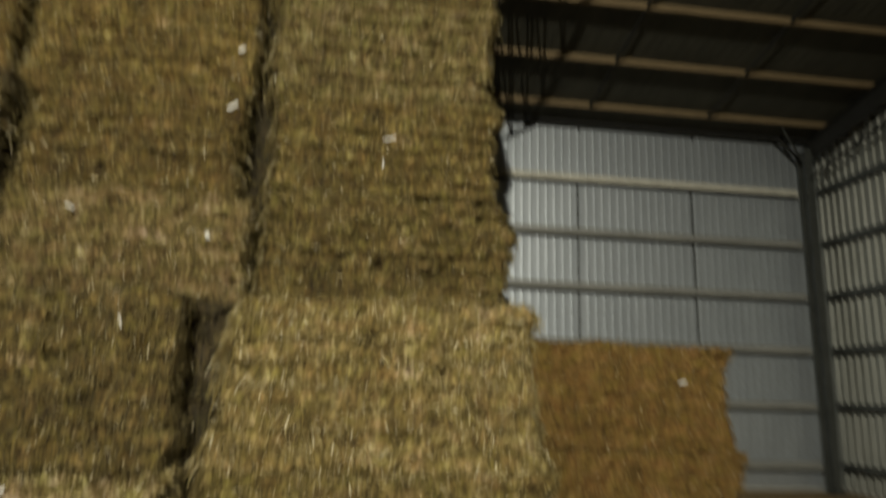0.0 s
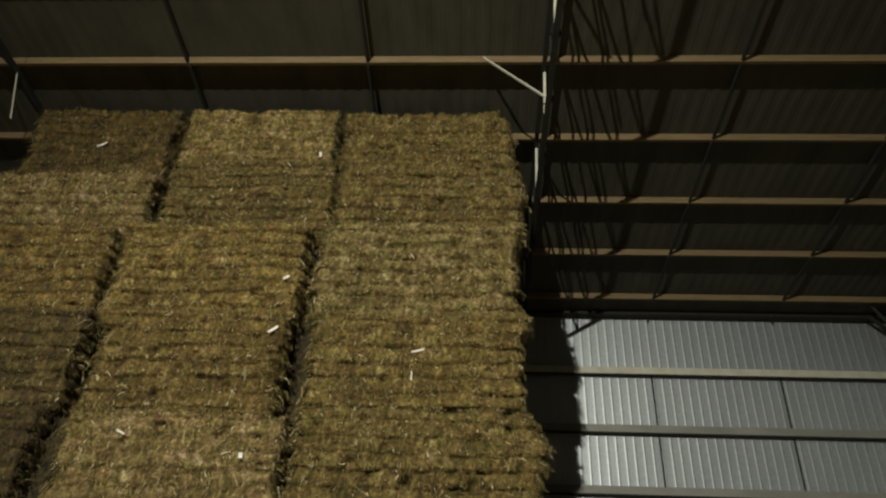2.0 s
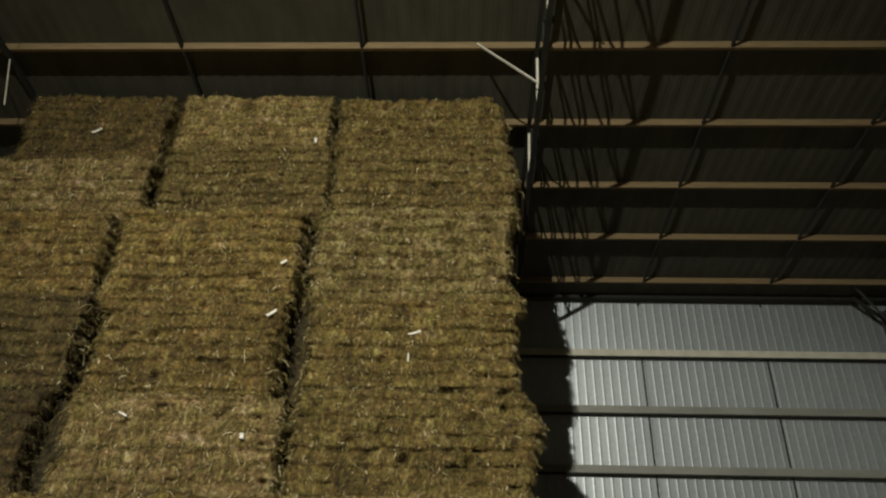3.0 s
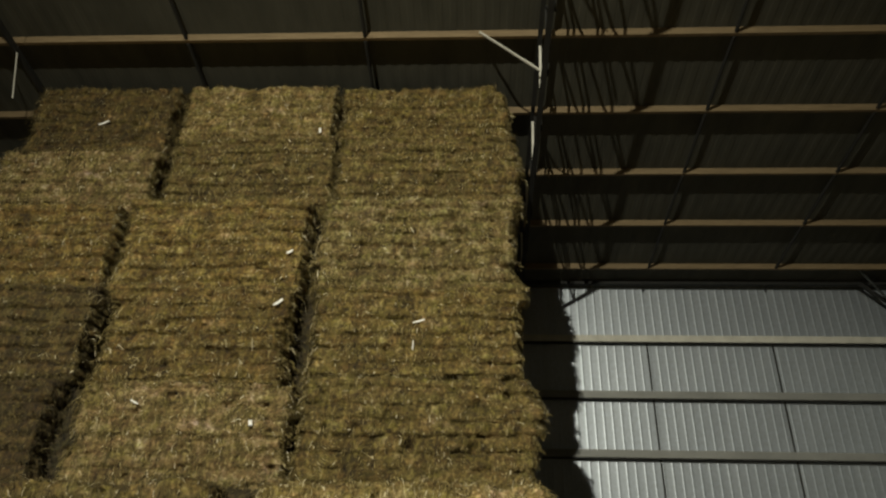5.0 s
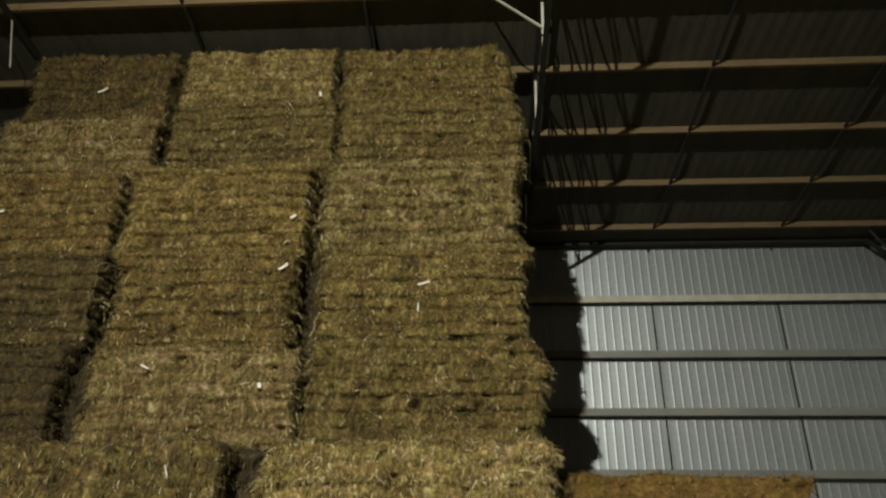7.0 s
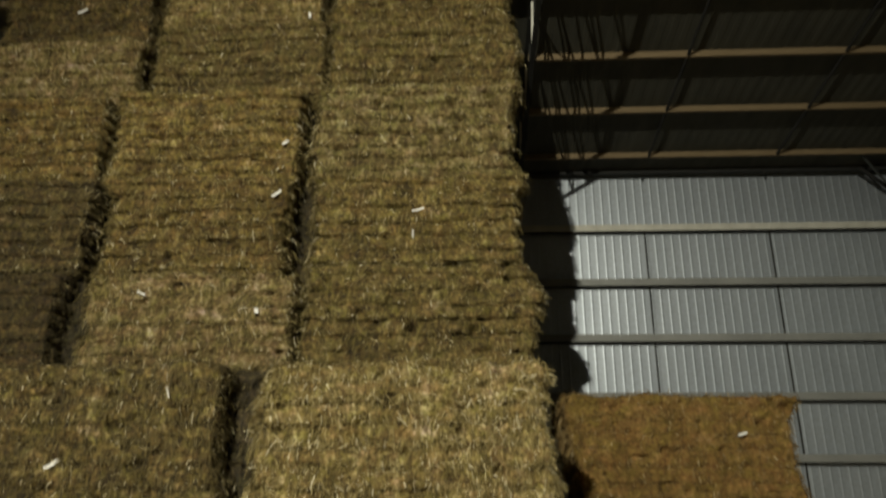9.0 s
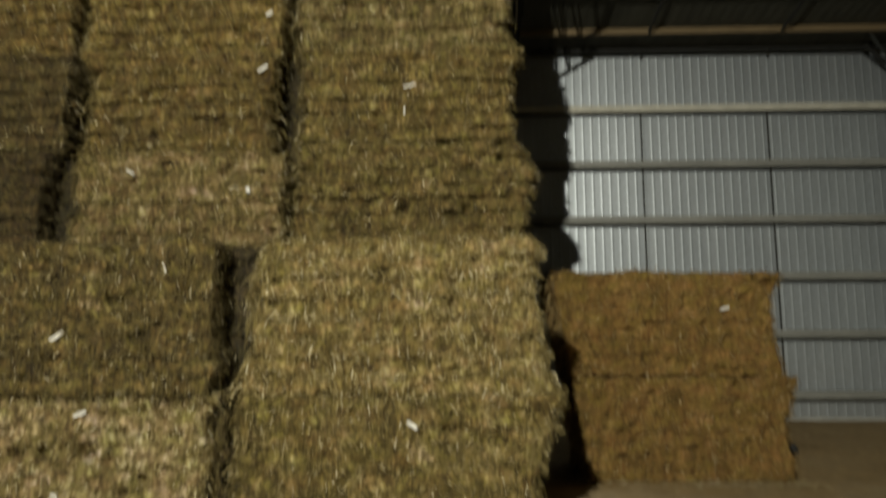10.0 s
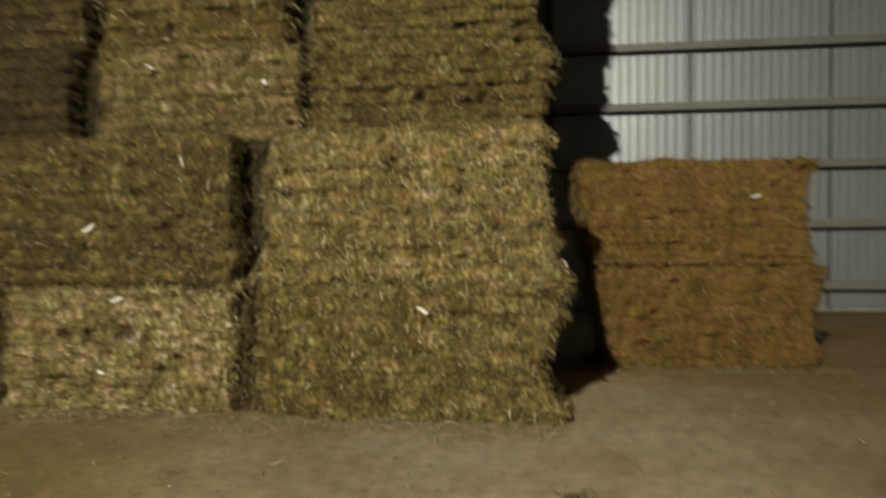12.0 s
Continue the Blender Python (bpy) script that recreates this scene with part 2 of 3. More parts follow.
M_BLOCK = n.colour(n.ramp(n.noise(3, 5, 0.6), ((0.3, (0.34, 0.34, 0.32)), (0.7, (0.44, 0.44, 0.42))))).bump(n.noise(40, 4), 0.3, 0.01).mat


# ---- mesh helpers ----
def mesh_of(name, bm, material):
    me = bpy.data.meshes.new(name)
    bm.to_mesh(me)
    bm.free()
    me.materials.append(material)
    return me


def part(name, bm, material, parent=None, label=""):
    data = bm if isinstance(bm, bpy.types.Mesh) else mesh_of(name, bm, material)
    ob = new(name, data)
    if parent:
        ob.parent = parent
    if label:
        tagged(ob, label)
    return ob


def box(bm, x0, x1, y0, y1, z0, z1):
    m = Matrix.Translation(((x0 + x1) / 2, (y0 + y1) / 2, (z0 + z1) / 2)) @ Matrix.Diagonal((x1 - x0, y1 - y0, z1 - z0, 1))
    bmesh.ops.create_cube(bm, size=1, matrix=m)
    return bm


def bevelled(bm, width=0.004):
    bmesh.ops.bevel(bm, geom=bm.edges[:], offset=width, segments=1, affect="EDGES")
    return bm


def extrude_profile(bm, profile, start, end, up=(0, 0, 1)):
    """A closed profile of (side, up) pairs drawn along the line from start to end."""
    a, b = Vector(start), Vector(end)
    along = (b - a).normalized()
    side = along.cross(Vector(up)).normalized()
    high = side.cross(along)
    rings = [[bm.verts.new(p + side * u + high * v) for u, v in profile] for p in (a, b)]
    k = len(profile)
    for i in range(k):
        bm.faces.new((rings[0][i], rings[0][(i + 1) % k], rings[1][(i + 1) % k], rings[1][i]))
    bm.faces.new(rings[0][::-1])
    bm.faces.new(rings[1])
    bmesh.ops.recalc_face_normals(bm, faces=bm.faces[:])
    return bm


def channel(w, h, t):
    """A C-section: back of height h, lips of width w, wall t; the back is on the low side."""
    return [(0, -h / 2), (w, -h / 2), (w, -h / 2 + t), (t, -h / 2 + t), (t, h / 2 - t), (w, h / 2 - t), (w, h / 2), (0, h / 2)]


def i_section(w, h, t):
    return [(-w / 2, -h / 2), (w / 2, -h / 2), (w / 2, -h / 2 + t), (t / 2, -h / 2 + t), (t / 2, h / 2 - t), (w / 2, h / 2 - t),
            (w / 2, h / 2), (-w / 2, h / 2), (-w / 2, h / 2 - t), (-t / 2, h / 2 - t), (-t / 2, -h / 2 + t), (-w / 2, -h / 2 + t)]


def angle(w, t):
    return [(0, 0), (w, 0), (w, t), (t, t), (t, w), (0, w)]


def rod_profile(r, k=8):
    return [(r * math.cos(2 * math.pi * i / k), r * math.sin(2 * math.pi * i / k)) for i in range(k)]


def sheet_mesh(name, ribs, pitch, length, depth, material, rounded=False):
    """One box-profile metal sheet in the x-z plane, ribs upright, standing proud towards -y, 2 mm thick."""
    line = []
    for i in range(ribs):
        x = i * pitch
        if rounded:
            line += [(x, 0), (x + 0.35 * pitch, 0)]
            line += [(x + (0.6 + 0.03 * k) * pitch, -depth * 0.5 * (1 - math.cos(k / 10 * 2 * math.pi))) for k in range(10)]
        else:
            line += [(x, 0), (x + 0.62 * pitch, 0), (x + 0.72 * pitch, -depth), (x + 0.88 * pitch, -depth)]
    line.append((ribs * pitch, 0))
    bm = bmesh.new()
    rows = []
    for z in (0, length):
        rows.append(([bm.verts.new((x, y, z)) for x, y in line], [bm.verts.new((x, y + 0.002, z)) for x, y in line]))
    for i in range(len(line) - 1):
        for s in (0, 1):
            q = (rows[0][s][i], rows[0][s][i + 1], rows[1][s][i + 1], rows[1][s][i])
            bm.faces.new(q if s == 0 else q[::-1])
        for r in (0, 1):
            bm.faces.new((rows[r][0][i], rows[r][1][i], rows[r][1][i + 1], rows[r][0][i + 1]))
    bmesh.ops.recalc_face_normals(bm, faces=bm.faces[:])
    for face in bm.faces:
        face.smooth = rounded and abs(face.normal.y) > 0.5
    for rim in bm.edges:
        if abs(rim.verts[0].co.z - rim.verts[1].co.z) < 0.001:
            rim.smooth = False
    return mesh_of(name, bm, material)


# ---- the barn ----
WALL_Y, GABLE_X, WEST_X, SOUTH_Y = 11.93, 8.32, -13.3, -12.0
FRAMES = (7.94, 0.80, -6.10)
GIRTS = (0.46, 1.53, 2.565, 3.605, 4.65, 5.72)
SLOPE = 0.197
RODS = (5.59, 3.25, -1.45, -3.80)


def roof_z(y):
    """Underside of the purlins."""
    return 7.82 - SLOPE * (y - 6.15)


bm = bmesh.new()
xs, ys = np.linspace(WEST_X, GABLE_X + 0.1, 110), np.linspace(SOUTH_Y, WALL_Y + 0.1, 120)
grid = [[bm.verts.new((x, y, min(0.0, -0.012 + 0.022 * noise.noise(Vector((x * 0.8, y * 0.8, 3.1))) + 0.010 * noise.noise(Vector((x * 3, y * 3, 7))))))
         for x in xs] for y in ys]
for j in range(len(ys) - 1):
    for i in range(len(xs) - 1):
        bm.faces.new((grid[j][i], grid[j][i + 1], grid[j + 1][i + 1], grid[j + 1][i])).smooth = True
tagged(part("floor", bm, M_FLOOR), "dusty grey-brown earth and concrete barn floor littered with chaff", "floor", kind="structure")

wall_north = tagged(part("wall_north", box(bmesh.new(), WEST_X, GABLE_X + 0.1, WALL_Y + 0.01, WALL_Y + 0.11, 0, 7.0), M_BLOCK),
                    "barn side wall clad in galvanised box-profile metal sheets", "wall", kind="structure")
wall_east = tagged(part("wall_east", box(bmesh.new(), GABLE_X + 0.01, GABLE_X + 0.11, SOUTH_Y, WALL_Y, 0, 9.6), M_BLOCK),
                   "gable wall clad in galvanised box-profile metal sheets", "wall", kind="structure")
tagged(part("wall_west", box(bmesh.new(), WEST_X - 0.1, WEST_X, SOUTH_Y, WALL_Y, 0, 9.6), M_BLOCK), "plain grey end wall of the barn", "wall", kind="structure")
tagged(part("wall_south", box(bmesh.new(), WEST_X, GABLE_X, SOUTH_Y - 0.1, SOUTH_Y, 0, 7.0), M_BLOCK), "plain grey side wall of the barn", "wall", kind="structure")

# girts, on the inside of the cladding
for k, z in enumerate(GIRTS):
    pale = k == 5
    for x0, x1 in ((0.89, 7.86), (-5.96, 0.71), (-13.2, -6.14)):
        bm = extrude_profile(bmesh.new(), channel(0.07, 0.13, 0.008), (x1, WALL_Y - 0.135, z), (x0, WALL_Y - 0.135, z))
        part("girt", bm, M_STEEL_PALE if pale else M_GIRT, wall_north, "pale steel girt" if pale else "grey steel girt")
        # added dark strip that draws the shadow line below each girt
        part("girt_shade", bevelled(box(bmesh.new(), x0, x1, WALL_Y - 0.150, WALL_Y - 0.040, z - 0.094, z - 0.067), 0.004), M_STEEL_DARK, wall_north, "dark strip added for the shade under the girt")
    bm = extrude_profile(bmesh.new(), channel(0.07, 0.13, 0.008), (GABLE_X - 0.135, -11.9, z), (GABLE_X - 0.135, 11.7, z))
    part("girt", bm, M_STEEL, wall_east, "grey steel girt")
for x in RODS:
    bm = extrude_profile(bmesh.new(), [(-0.016, -0.003), (0.016, -0.003), (0.016, 0.003), (-0.016, 0.003)], (x, WALL_Y - 0.075, 0.05), (x, WALL_Y - 0.075, GIRTS[-1]), (0, 1, 0))
    part("sag_strap", bm, M_STEEL_DARK, wall_north, "thin dark flat steel strap")

# roof: dark corrugated sheets on both sides of the ridge, in one mesh
RIDGE_Y = 0.0
bm = bmesh.new()
for y_eave, y_ridge in ((WALL_Y + 0.1, RIDGE_Y), (SOUTH_Y - 0.1, RIDGE_Y)):
    z_e = roof_z(WALL_Y + 0.1) + 0.129
    z_r = roof_z(RIDGE_Y) + 0.129
    line, x = [], WEST_X
    while x < GABLE_X + 0.1:
        line += [(x, 0), (x + 0.07, 0), (x + 0.09, 0.004), (x + 0.16, 0.004)]
        x += 0.18
    low = [bm.verts.new((x, y_eave, z_e + d)) for x, d in line]
    top = [bm.verts.new((x, y_ridge, z_r + d)) for x, d in line]
    low2 = [bm.verts.new((x, y_eave, z_e + d + 0.006)) for x, d in line]
    top2 = [bm.verts.new((x, y_ridge, z_r + d + 0.006)) for x, d in line]
    for i in range(len(line) - 1):
        bm.faces.new((low[i], low[i + 1], top[i + 1], top[i]))
        bm.faces.new((low2[i], top2[i], top2[i + 1], low2[i + 1]))
tagged(part("ceiling", bm, M_ROOF), "dark underside of the pitched corrugated barn roof", "roof", kind="structure")

# purlins along the barn, p1 passes just in front of the tall stack
for k in range(-4, 6):
    y = 6.15 + 1.24 * (k - 1) if k < 5 else 11.12
    z = roof_z(y)
    purlin = tagged(new("purlin"), "tan timber roof purlin under dark sheets", "purlin", "roof purlins")
    for x0, x1 in ((0.803, GABLE_X), (-5.977, 0.797), (WEST_X, -5.983)):
        part("length", bevelled(box(bmesh.new(), x0, x1, y - 0.028, y + 0.028, z + 0.016, z + 0.125), 0.005), M_PURLIN, purlin)
bm = extrude_profile(bmesh.new(), channel(0.09, 0.16, 0.01), (GABLE_X, 11.66, 6.87), (WEST_X, 11.66, 6.87))
beam = tagged(part("eaves_beam", bm, M_STEEL_DARK), "dark steel eaves beam above the side wall", "beam")
for x in RODS:
    part("bolt_end", extrude_profile(bmesh.new(), rod_profile(0.022, 6), (x - 0.02, 11.62, 6.74), (x - 0.02, 11.62, 6.80), (1, 0, 0)), M_STEEL_DARK, beam)
for x in RODS:
    for k in range(-4, 5):
        y0 = 6.15 + 1.24 * (k - 1) + 0.035
        y1 = y0 + 1.165 if k < 4 else 11.085
        bm = extrude_profile(bmesh.new(), rod_profile(0.024), (x, y0, roof_z(y0) + 0.03), (x, y1, roof_z(y1) + 0.03))
        tagged(part("sag_rod", bm, M_STEEL_DARK), "dark steel sag bar between roof purlins", "rod", "roof sag rods")


# portal frames: steel columns and lattice rafters, with pale struts and fly braces at the purlins
def chord_z(y):
    return roof_z(y) - 0.82


def purlin_y(k):
    return 6.15 + 1.24 * (k - 1) if k < 5 else 11.12


FLAT = [(-0.015, -0.005), (0.015, -0.005), (0.015, 0.005), (-0.015, 0.005)]
for fx in FRAMES:
    bm = extrude_profile(bmesh.new(), i_section(0.15, 0.25, 0.012), (fx, 11.64, 0), (fx, 11.64, roof_z(11.64) - 0.14), (0, 1, 0))
    col = tagged(new("steel_column"), "dark grey steel column standing against the clad wall", "column", "steel columns")
    part("shaft", bm, M_STEEL, col)
    part("base_plate", bevelled(box(bmesh.new(), fx - 0.15, fx + 0.15, 11.45, 11.83, 0.0, 0.02), 0.003), M_STEEL, col)
    part("knee_brace", extrude_profile(bmesh.new(), angle(0.032, 0.006), (fx - 0.07, 11.52, 6.22), (fx - 0.72, 11.26, 6.90)), M_STEEL, col, "grey steel angle knee brace")
    part("knee_brace", extrude_profile(bmesh.new(), angle(0.055, 0.008), (fx - 0.07, 11.60, 6.30), (fx - 0.62, 11.60, 6.80)), M_STEEL_DARK, col, "dark steel angle knee brace")
    truss = tagged(new("roof_truss"), "dark steel lattice roof truss with pale struts", "truss", "roof trusses")
    y_in, y_out = 0.3, 11.5
    gable = fx > 5
    if gable:
        part("verge_plate", extrude_profile(bmesh.new(), [(-0.012, -0.20), (0.012, -0.20), (0.012, 0.20), (-0.012, 0.20)], (fx + 0.08, y_out, roof_z(y_out) - 0.22), (fx + 0.08, y_in, roof_z(y_in) - 0.22)), M_STEEL_DARK, truss, "deep dark steel plate along the verge")
    part("top_chord", extrude_profile(bmesh.new(), angle(0.06, 0.008), (fx + 0.02, y_out, roof_z(y_out) - 0.065), (fx + 0.02, y_in, roof_z(y_in) - 0.065)), M_STEEL_DARK, truss)
    if fx > 0:
        part("bottom_chord", extrude_profile(bmesh.new(), angle(0.07, 0.008), (fx + 0.02, y_out, chord_z(y_out) - 0.03), (fx + 0.02, y_in, chord_z(y_in) - 0.03)), M_STEEL_DARK, truss)
    # zigzag of bars between the chords
    y = 11.06 if fx > 0 else 0
    while y > 1.0:
        for ya, yb in ((y, y - 0.28), (y - 0.28, y - 0.85)):
            low = 0.40 if gable else 0.04
            za, zb = (chord_z(ya), roof_z(yb) - low) if ya == y else (roof_z(ya) - low, chord_z(yb))
            part("web", extrude_profile(bmesh.new(), rod_profile(0.017, 6), (fx + 0.03, ya, za), (fx + 0.03, yb, zb), (1, 0, 0)), M_STEEL_DARK, truss)
        y -= 0.85
    flat = FLAT if fx > 0 else [(0.5 * u, v) for u, v in FLAT]
    for k in () if gable else range(-3, 5):
        y = purlin_y(k)
        y1 = y + 0.26
        part("web_strut", extrude_profile(bmesh.new(), flat, (fx, y + 0.03, roof_z(y) + 0.01), (fx, y1, roof_z(y1) - 0.62), (0, 0, 1)), M_STEEL_PALE, truss, "pale painted flat steel strut")
        if fx > 0 and k in (-3, -1, 1, 3):
            bm = extrude_profile(bmesh.new(), angle(0.022, 0.005), (fx - 0.02, y + 0.02, roof_z(y) - 0.52), (fx - 0.78, y - 0.06, roof_z(y) + 0.06))
            part("fly_brace", bm, M_STEEL_PALE, truss, "pale steel angle brace")


# ---- bales ----
def lattice(shape, seed):
    return np.random.default_rng(seed).random(shape)


def value_noise(p, seed):
    """Smooth value noise in 0..1 at points p (n x 3)."""
    table = lattice((32, 32, 32), seed)
    i = np.floor(p).astype(int)
    f = p - i
    f = f * f * (3 - 2 * f)
    out = np.zeros(len(p))
    for dx in (0, 1):
        for dy in (0, 1):
            for dz in (0, 1):
                w = (f[:, 0] if dx else 1 - f[:, 0]) * (f[:, 1] if dy else 1 - f[:, 1]) * (f[:, 2] if dz else 1 - f[:, 2])
                out += w * table[(i[:, 0] + dx) % 32, (i[:, 1] + dy) % 32, (i[:, 2] + dz) % 32]
    return out


def fbm(p, seed, octaves=3):
    total, amp, norm = 0, 1.0, 0.0
    for k in range(octaves):
        total = total + amp * (value_noise(p * 2 ** k + 17.3 * k, seed + k) - 0.5)
        norm += amp
        amp *= 0.55
    return total / norm * 2


def squash(q, half, r):
    """Round the edges of a box of half sizes: points are pulled onto a box swept by a ball of radius r."""
    inner = np.clip(q, -(half - r), half - r)
    d = q - inner
    length = np.maximum(np.linalg.norm(d, axis=1, keepdims=True), 1e-9)
    return inner + d / length * r


LAYER = 0.150


def pressed_layers(p, seed):
    """Number of the pressed layer and the height within it, 0 at its lower lip; layers are uneven and broken."""
    w = p + seed * 3.7
    warp = 0.050 * fbm(w * np.array([0.7, 0.7, 3.5]), seed + 50, 2) + 0.030 * fbm(w * np.array([4.5, 4.5, 3.0]), seed + 53, 2)
    h = (p[:, 2] + warp) / LAYER
    return np.floor(h), h - np.floor(h)


def bale_surface(q, half, seed, ribs, pits, lumps, left=(), right=()):
    """Rounded box points with pressed layers, lumps, pits and slumped ends; q on the box's faces."""
    p = squash(q, half, 0.040)
    inner = np.clip(p, -(half - 0.040), half - 0.040)
    nrm = (p - inner) / 0.040
    w = p + seed * 3.7
    for ends, sign in ((left, -1), (right, 1)):
        if len(ends):
            zs, dx = zip(*sorted(ends))
            pull = np.clip((sign * p[:, 0] / half[0] - 0.35) / 0.65, 0, 1)
            p[:, 0] += np.interp(p[:, 2], zs, dx) * pull
    layer, phase = pressed_layers(p, seed)
    groove = np.exp(-(((phase - 0.90) / 0.11) ** 2)) + np.exp(-(((phase + 0.10) / 0.11) ** 2))
    flake = np.column_stack([w[:, 0] * 6.5, w[:, 1] * 6.5, layer * 7.31])
    broken = np.clip(value_noise(flake, seed + 31) * 2.6 - 0.75, 0, 1.35) * np.clip(value_noise(w * np.array([1.1, 1.1, 1.6]), seed + 33) * 2.2 - 0.25, 0.15, 1)
    wad = value_noise(flake * np.array([1.3, 1.3, 1.0]) + 5.5, seed + 37) - 0.5
    jitter = lattice(64, seed + 77)[layer.astype(int) % 64] - 0.5
    d = 0.050 * fbm(w * 2.2, seed, 3) + lumps * fbm(w * np.array([8.0, 8.0, 13.0]), seed + 9, 3) + 0.020 * fbm(w * np.array([23.0, 23.0, 10.0]), seed + 20, 2)
    d = d - 0.42 * np.clip(value_noise(w * np.array([9.5, 9.5, 12.0]) + 3.1, seed + 41) - 0.75, 0, 0.2)
    d = d + ribs * (1.8 * (0.5 - phase) - 2.3 * groove * broken + 3.7 * wad * (1 - groove) + 1.4 * jitter) + 0.070 * np.abs(nrm[:, 0]) * fbm(w * np.array([1.0, 3.0, 5.0]), seed + 71, 3)
    for u, v, r, deep in pits:
        front = p[:, 1] < 0
        k = np.exp(-(((p[:, 0] - u) / r) ** 2 + ((p[:, 2] - v) / (r * 1.15)) ** 2) * 1.2)
        d = d - deep * k * front
    return p + nrm * d[:, None], nrm


def strands(rng, centres, along, out, lengths, widths, droop):
    """Thin bent straws: three cross-sections each, as two quads."""
    n = len(centres)
    along = along / np.linalg.norm(along, axis=1, keepdims=True)
    side = np.cross(along, out + rng.normal(0, 0.4, (n, 3)))
    side /= np.maximum(np.linalg.norm(side, axis=1, keepdims=True), 1e-6)
    verts = np.empty((n, 6, 3))
    bend = rng.normal(0, 0.12, (n, 1)) * lengths[:, None]
    for k, s in enumerate((-0.5, 0.0, 0.5)):
        c = centres + along * (s * lengths)[:, None] + out * (bend if k == 1 else 0)
        if k == 2:
            c = c + np.array([0, 0, -1.0]) * (droop * lengths)[:, None]
        wide = widths[:, None] * (0.5 if k != 1 else 0.62)
        verts[:, 2 * k], verts[:, 2 * k + 1] = c - side * wide, c + side * wide
    faces = np.array([[0, 1, 3, 2], [2, 3, 5, 4]])[None] + (np.arange(n) * 6)[:, None, None]
    return verts.reshape(-1, 3), faces.reshape(-1, 4)


def straw_part(name, verts, faces, material, parent, label):
    me = bpy.data.meshes.new(name)
    me.from_pydata(verts.tolist(), [], faces.tolist())
    me.materials.append(material)
    ob = new(name, me)
    ob.parent = parent
    tagged(ob, label, kind="stuff")
    return ob


def bale(x0, x1, z0, z1, y, depth, seed, material, label, ribs=0.010, lumps=0.022, pits=(), tags=(), count=5200, straw=None, turn=0.0, seen=True, fringe=1.0, upright=0.5, left=None, right=None, coarse=1.0, thing=("straw_bale", "bale", "stacked bales")):
    rng = np.random.default_rng(seed)
    size = np.array([x1 - x0, depth, z1 - z0])
    half = size / 2
    centre = np.array([(x0 + x1) / 2, y + depth / 2, (z0 + z1) / 2])
    pinch = rng.uniform(0.01, 0.07, 2)
    ends = []
    for given, edge, k in ((left, x0, 0), (right, x1, 1)):
        if given:
            ends.append([(z - centre[2], x - edge) for z, x in given])
        else:
            sign = 1 if k == 0 else -1
            ends.append([(-half[2], -0.02 * sign), (rng.uniform(-0.1, 0.1), pinch[k] * sign), (half[2], -0.01 * sign)])
    left, right = ends
    step = np.array([0.021, 0.045, 0.014]) if seen else np.array([0.08, 0.08, 0.08])
    count_of = np.maximum(3, (size / step).astype(int))
    keys, verts, faces = {}, [], []
    for axis, sign in ((1, -1), (0, 1), (0, -1), (2, 1), (1, 1), (2, -1)):
        ua, va = [(1, 2), (0, 2), (0, 1)][axis]
        nu, nv = count_of[ua], count_of[va]
        index = np.empty((nv, nu), int)
        for j in range(nv):
            for i in range(nu):
                k = [0, 0, 0]
                k[ua], k[va], k[axis] = i, j, count_of[axis] - 1 if sign > 0 else 0
                k = tuple(k)
                if k not in keys:
                    keys[k] = len(keys)
                    verts.append(k)
                index[j, i] = keys[k]
        f = np.stack([index[:-1, :-1].ravel(), index[:-1, 1:].ravel(), index[1:, 1:].ravel(), index[1:, :-1].ravel()], 1)
        faces.append(f[:, ::-1] if (sign > 0) == (axis == 1) else f)
    q = np.array(verts) / (count_of - 1) * size - half
    skin, _ = bale_surface(q, half, seed, ribs, pits, lumps, left, right)
    me = bpy.data.meshes.new("bale")
    me.from_pydata(skin.tolist(), [], np.concatenate(faces).tolist())
    me.polygons.foreach_set("use_smooth", [True] * len(me.polygons))
    me.materials.append(material)
    # sit on the support below
    low = -half[2] + 0.012
    ob = new(thing[0])
    ob.matrix_basis = pose(centre[0], centre[1], z0 - low, 0, 0, turn)
    tagged(ob, label, thing[1], thing[2])
    body = new("body", me)
    body.parent = ob
    if not seen:
        return ob
    straw = straw or M_STRAW
    # straws lying on the front
    tufts = count // 5
    seat = np.column_stack([rng.uniform(-half[0], half[0], tufts), np.full(tufts, -half[1]), rng.uniform(-half[2], half[2], tufts)])
    _, phase = pressed_layers(seat, seed)
    hang = rng.random(tufts) < 0.5
    seat[:, 2] -= np.where(hang, (phase - 0.06) * LAYER, 0)
    way = np.column_stack([rng.normal(0, 0.55, tufts), rng.normal(-0.25, 0.3, tufts), rng.normal(0, 0.9 + upright, tufts)])
    pick = rng.integers(0, tufts, count)
    q = seat[pick] + np.column_stack([rng.normal(0, 0.028, count), np.zeros(count), rng.normal(0, 0.020, count)])
    q[:, 0], q[:, 2] = np.clip(q[:, 0], -half[0], half[0]), np.clip(q[:, 2], -half[2], half[2])
    p, nrm = bale_surface(q, half, seed, ribs, pits, lumps, left, right)
    along = way[pick] + rng.normal(0, 0.35, (count, 3))
    length = coarse * rng.uniform(0.020, 0.062, count) * np.where(rng.random(count) < 0.05, 1.8, 1.0)
    width = np.where(rng.random(count) < 0.35, rng.uniform(0.005, 0.009, count), rng.uniform(0.002, 0.005, count)) * min(coarse, 1.0) * 0.80
    v, f = strands(rng, p + nrm * rng.uniform(-0.004, 0.010, count)[:, None], along, nrm, length, width, rng.uniform(0, 0.25, count))
    # fringes that hang out along the sides and the top and bottom edges
    m = int(1500 * fringe)
